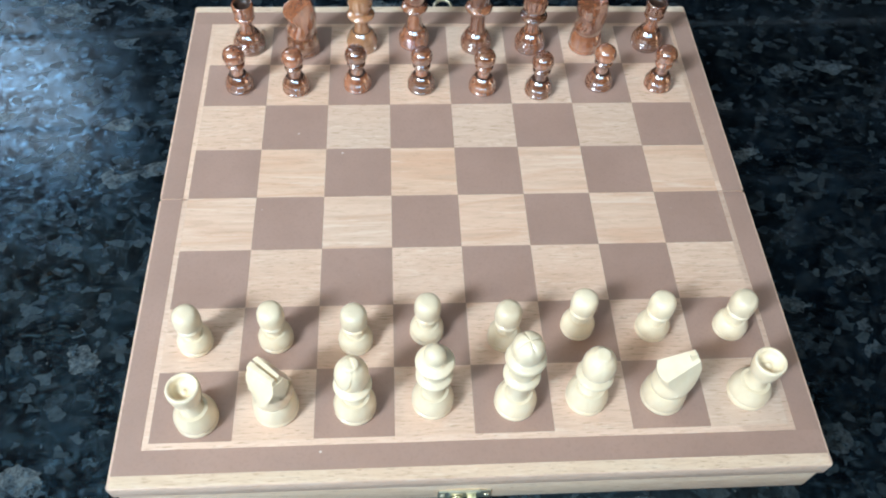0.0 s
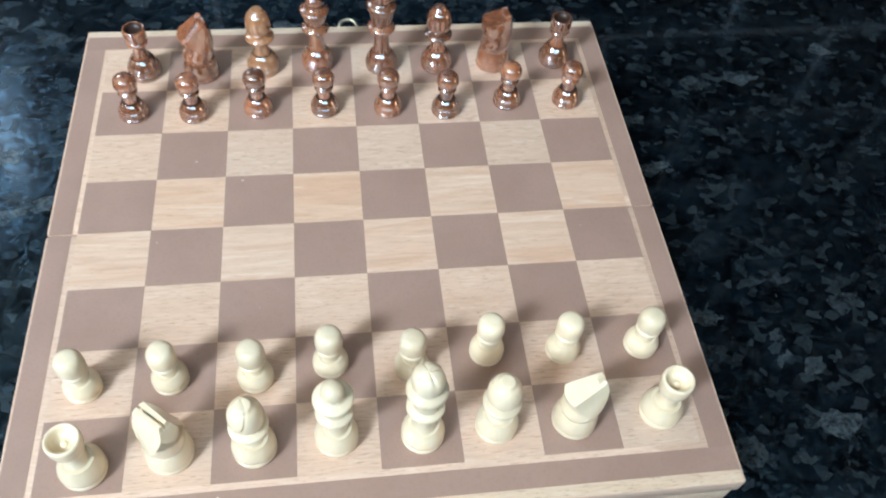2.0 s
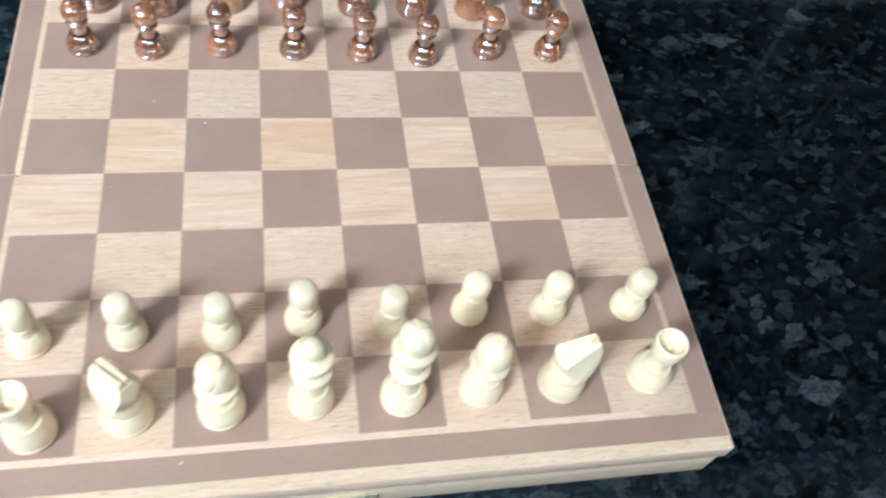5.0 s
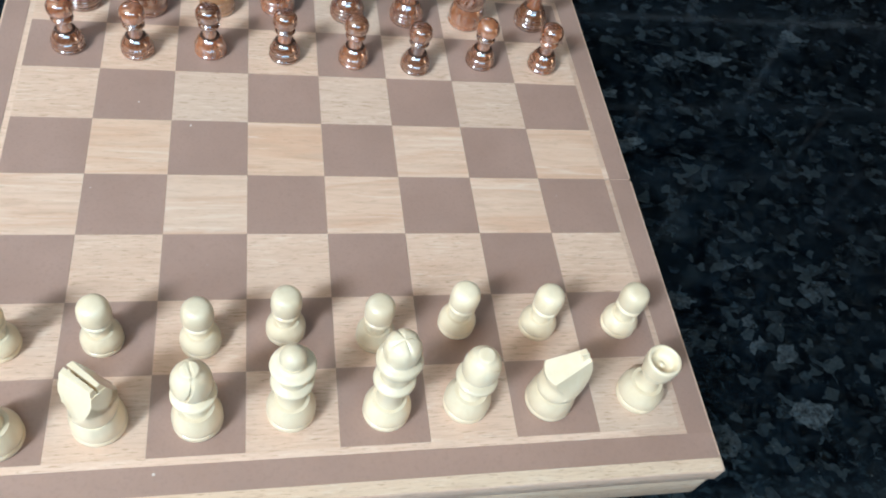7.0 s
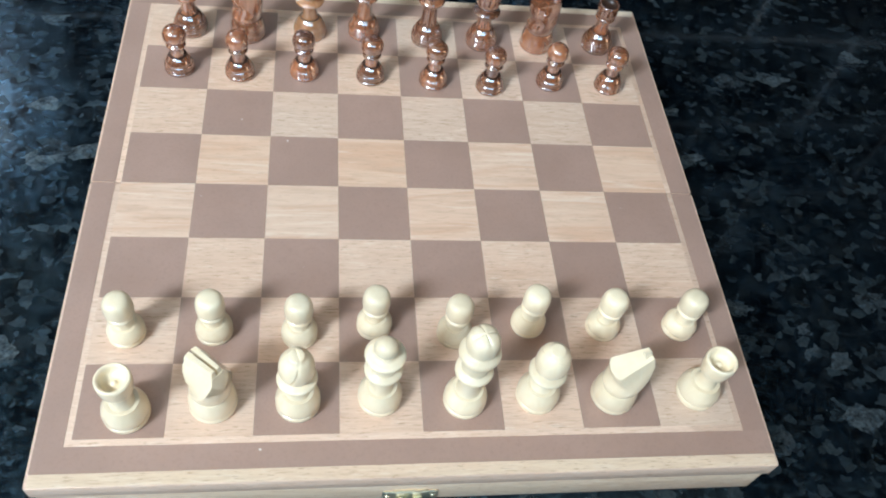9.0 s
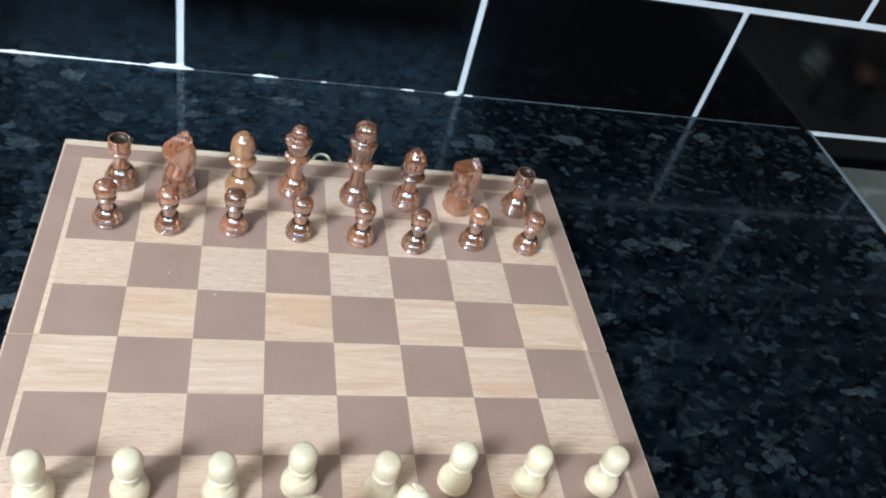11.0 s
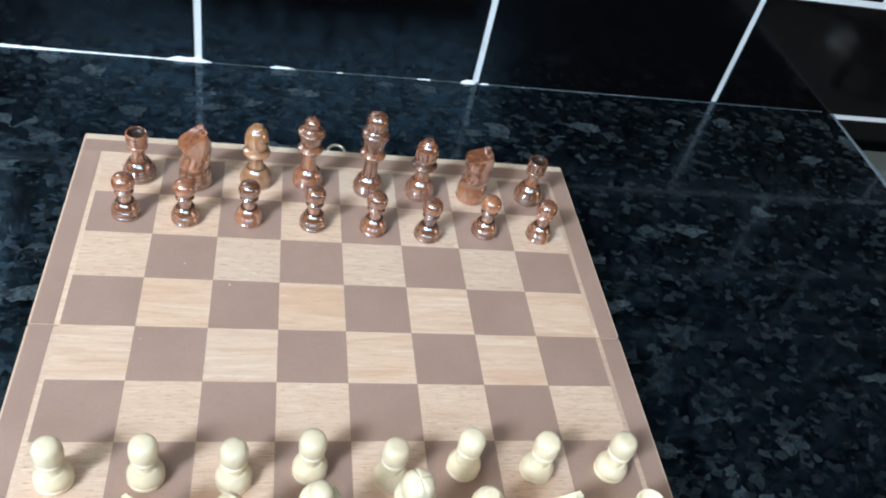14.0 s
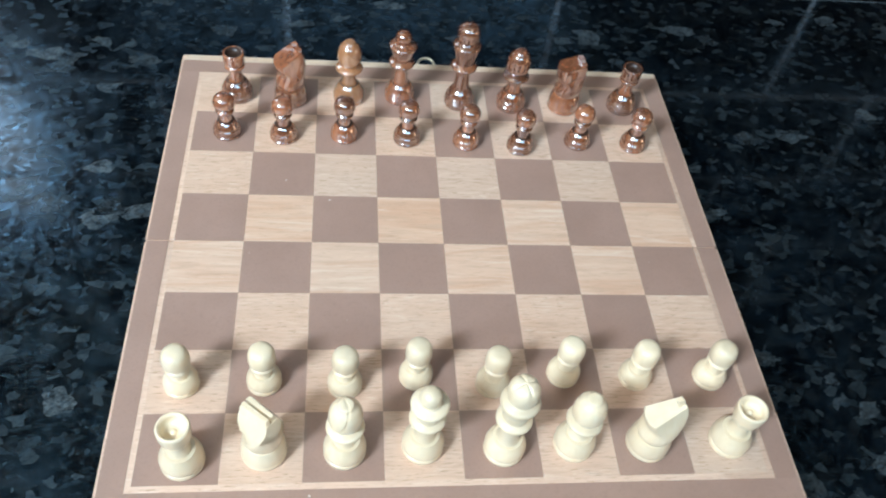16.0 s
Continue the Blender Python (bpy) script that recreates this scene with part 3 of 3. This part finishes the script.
def knight_head(wide, tilt, brow, forehead, ear, front, gap, chin):
    """A horse's head sawn from a turned barrel (facing +x): flat cheeks, a sloping forehead from the brow's height, a chin notch and two ear slabs with a groove between them."""
    barrel = [(0, 10.8), (6.9, 10.8), (7.7, 13.0), (8.3, 17.0), (8.6, 22.0), (8.5, 27.0), (8.1, 31.0), (7.2, 34.0), (6.0, 38.0), (0, 38.0)]
    slope, fall = radians(tilt), radians(forehead)

    def cheeks(bm, half):
        for s in (-1, 1):
            cut(bm, (0, s * half, 28.0), (0, s * math.cos(slope), math.sin(slope)))
        return bm

    bm = cheeks(lathe(barrel, 36, 1), wide)
    cut(bm, (0, 0, brow), (math.sin(fall), 0, math.cos(fall)))
    cut(bm, (-7.2, 0, 30.0), (-0.96, 0, 0.28))
    for v in bm.verts:
        x, z = v.co.x * 1000, v.co.z * 1000
        if x > 2.0 and 15.0 < z < 24.0:
            v.co.x -= chin / 1000 * math.sin(math.pi * (z - 15.0) / 9.0)
    for s in (-1, 1):
        slab = cheeks(lathe(barrel, 36, 1), wide - (0.05 if front > 0 else 1.6))
        cut(slab, (0, s * gap, 0), (0, -s, 0))
        cut(slab, (front, 0, 31.0), (0.96, 0, -0.28))
        cut(slab, (-7.0, 0, 30.0), (-0.96, 0, 0.28))
        cut(slab, (-4.0, 0, ear), (0.12, 0, 0.99))
        cut(slab, (0, 0, 22.0), (0, 0, -1))
        join(bm, slab)
    return bm


def piece(kind, white, x, y, turn, label, lean=(0, 0)):
    mat = CREAM if white else HONEY if kind == "bishop" and x < 0 else BROWN
    ob = new(("white_" if white else "brown_") + kind)
    ob.matrix_basis = pose(x, y, H + 0.00025, lean[0], lean[1], turn)
    fit = 0.93 if kind == "pawn" else 0.96 if white else 0.95
    if kind == "knight":
        bm = lathe([(0, 0), (8.7, 0), (8.7, 0), (9.2, 0.6), (9.2, 2.2), (8.8, 2.7), (9.0, 3.2), (9.0, 6.0), (8.5, 8.6), (7.8, 10.6), (7.2, 11.6), (0, 11.6)])
        part("base", bm, mat, ob)
        head = (4.4, 21, 30.4, 14, 34.2, 7.2, 0.5, 3.6) if white and x < 0 else (4.6, 18, 30.6, 30, 36.0, -3.8, 0.0, 2.4) if white else (6.3, 10, 31.4, 15 if x > 0 else 32, 34.4, -3.6, 0.3, 2.4)
        part("head", knight_head(*head), mat, ob, smooth=42)
    else:
        for name, outline in KINDS[kind]:
            slim = 0.9 if name == "stem" else 0.9 if name == "turret" and not white else 1.0
            if name == "base" and not white:
                outline = SMALL_BELL if kind == "pawn" else BELL
            elif kind == "pawn" and not white:
                outline = CAP[name]
            part(name, lathe([(r * fit * slim, z) for r, z in outline]), mat, ob)
        # the brown turret's hollow takes the dark groove colour, not the wood
        if kind == "rook" and not white:
            part("hollow", lathe([(r * fit * 0.9, z) for r, z in HOLLOW]), GROOVE, ob, "dark hollow of the turret")
        if kind == "bishop":
            part("head", bishop_head(fit, 68 if white and x < 0 else 40, 5.0 if white and x < 0 else 3.0), mat, ob)
        if kind == "king":
            part("finial", king_finial(), mat, ob)
    if not white:
        # the dark ring round the foot of the stem
        r, z = (4.35, 9.5) if kind == "pawn" else (8.35, 8.6) if kind == "knight" else (5.0, 11.5)
        part("ring", lathe([(r * 0.9, z - 0.35), (r + 0.1, z - 0.15), (r + 0.1, z + 0.1), (r * 0.9, z + 0.25)], times=0), GROOVE, ob, "dark ring line")
    for c in ob.children:
        c["label"] = c.get("label", "")
        if not c["label"]:
            del c["label"]
    return tagged(ob, label, "chess " + kind, "pale chess pieces" if white else "brown chess pieces")


WHITE = [("rook", -0.1117, -0.1131, 10), ("knight", -0.0805, -0.1092, 138), ("bishop", -0.0485, -0.1100, 200), ("queen", -0.0168, -0.1084, 0),
         ("king", 0.0171, -0.1101, 20), ("bishop", 0.0470, -0.1088, 50), ("knight", 0.0793, -0.1091, 192), ("rook", 0.1159, -0.1086, 0)]
BLACK = [("rook", -0.1094, 0.1066, 0), ("knight", -0.0798, 0.1050, 205), ("bishop", -0.0474, 0.1075, 0), ("queen", -0.0183, 0.1100, 0),
         ("king", 0.0162, 0.1070, 0), ("bishop", 0.0466, 0.1064, 0), ("knight", 0.0781, 0.1066, 188), ("rook", 0.1137, 0.1078, 0)]
WHITE += [("pawn", x, y, 0) for x, y in ((-0.1164, -0.0786), (-0.0825, -0.0778), (-0.0486, -0.0797), (-0.0180, -0.0757), (0.0154, -0.0798), (0.0480, -0.0751), (0.0809, -0.0769), (0.1159, -0.0771))]
BLACK += [("pawn", x, y, 0) for x, y in ((-0.1121, 0.0758), (-0.0821, 0.0740), (-0.0497, 0.0760), (-0.0155, 0.0748), (0.0174, 0.0733), (0.0476, 0.0706), (0.0814, 0.0758), (0.1139, 0.0748))]
SHAPE = {"rook": "hollow round turret", "knight": "sawn horse head", "bishop": "bulb head", "queen": "button on its crown", "king": "tall notched crown", "pawn": "round head"}
for kind, x, y, turn in WHITE:
    piece(kind, True, x, y, turn, f"cream lacquered wooden chess {kind} with {SHAPE[kind]}")
for kind, x, y, turn in BLACK:
    piece(kind, False, x, y, turn, f"glossy {'honey-brown' if kind == 'bishop' and x < 0 else 'red-brown'} wooden chess {kind} with {SHAPE[kind]}")

# ---- sealant where worktop and tiles meet ----


def bead(x0, x1, size, seed):
    """A smeared bead of sealant with a wavy edge."""
    rnd = random.Random(seed)
    n = max(4, int((x1 - x0) / 0.004))
    bm = bmesh.new()
    rows = []
    for k in range(n + 1):
        x = x0 + (x1 - x0) * k / n
        end = min(1.0, 3.0 * min(k, n - k) / n + 0.15)
        s = size * end * (0.75 + 0.5 * rnd.random())
        rows.append([bm.verts.new(p) for p in ((x, 0.001, 0.0002), (x, -0.0078 - 0.45 * s, 0.0002), (x, -0.0080 - 0.3 * s, 0.4 * s), (x, -0.0075, s), (x, 0.001, s))])
    for a, b in zip(rows, rows[1:]):
        for i in range(4):
            bm.faces.new((a[i], a[i + 1], b[i + 1], b[i]))
    return bm


seal = tagged(new("sealant"), "smeared white sealant along the worktop's back edge", "sealant", kind="structure")
seal.matrix_basis = pose(0, WALL, 0, 0, 0, TURN)
for k, (x0, x1, s) in enumerate(((-1.3, -0.115, 0.0040), (-0.115, -0.084, 0.0030), (-0.043, -0.025, 0.0016), (0.004, 0.011, 0.0005), (0.062, 0.082, 0.0009), (0.100, 0.112, 0.0026), (0.115, 0.124, 0.0012), (0.205, 0.213, 0.0004))):
    part("bead", bead(x0, x1, s, k), SEALANT, seal, smooth=50)

part("bead", bead(-0.084, 0.420, 0.0006, 20), OLD_SEAL, seal, "thin grey line of old sealant", smooth=50)
# grey strip puts the bevel's bright line, with the sealed gap, into colour
part("bead", box(EDGE + 0.0002, EDGE + 0.0030, -0.24, -0.003, -0.034, -0.0012, 0.0006), EDGING, seal, "thin grey strip for the bevel's highlight and sealed gap at the worktop's end", smooth=50)

# ---- pieces of the board and the wall ----
made = {}
for side, half in squares:
    for c in range(8):
        for r in range(4):
            row = 4 + r if side > 0 else 3 - r
            dark = (c + row) % 2 == 0
            name = "dark_square" if dark else "light_square"
            wood = PRINT if dark else FIGURED if row in (3, 4) else VENEER
            m = pose((c - 3.5) * SQ, (row - 3.5) * SQY, H)
            if wood in made:
                share(name, made[wood], half, m)
            else:
                e = SQ / 2 - (0.0 if dark else 0.00004)
                made[wood] = part(name, box(-e, e, -e * SQY / SQ, e * SQY / SQ, -0.0004, 0.00012 if dark else 0.00006), wood, half, smooth=None, m=m)

TW, TH, GAP, X0, Z0 = 0.2049, 0.1033, 0.0050, -0.0933, -0.0046
tile, lay = None, random.Random(4)          # no two tiles lie quite flush
for r in range(-1, 15):
    for k in range(-7, 8):
        x = X0 + (k + (0.5 if r % 2 else 0.0)) * TW + TW / 2
        z = Z0 + r * TH + TH / 2
        m = pose(x, 0.0, z, lay.uniform(-0.7, 0.7), 0, lay.uniform(-0.35, 0.35)) if r > 0 else pose(x, 0.0, z)
        if tile is None:
            tile = part("tile", box(-(TW - GAP) / 2, (TW - GAP) / 2, -0.0070, 0.004, -(TH - GAP) / 2, (TH - GAP) / 2, 0.0012, 2), TILE, wall, smooth=None, m=m)
        else:
            share("tile", tile, wall, m)
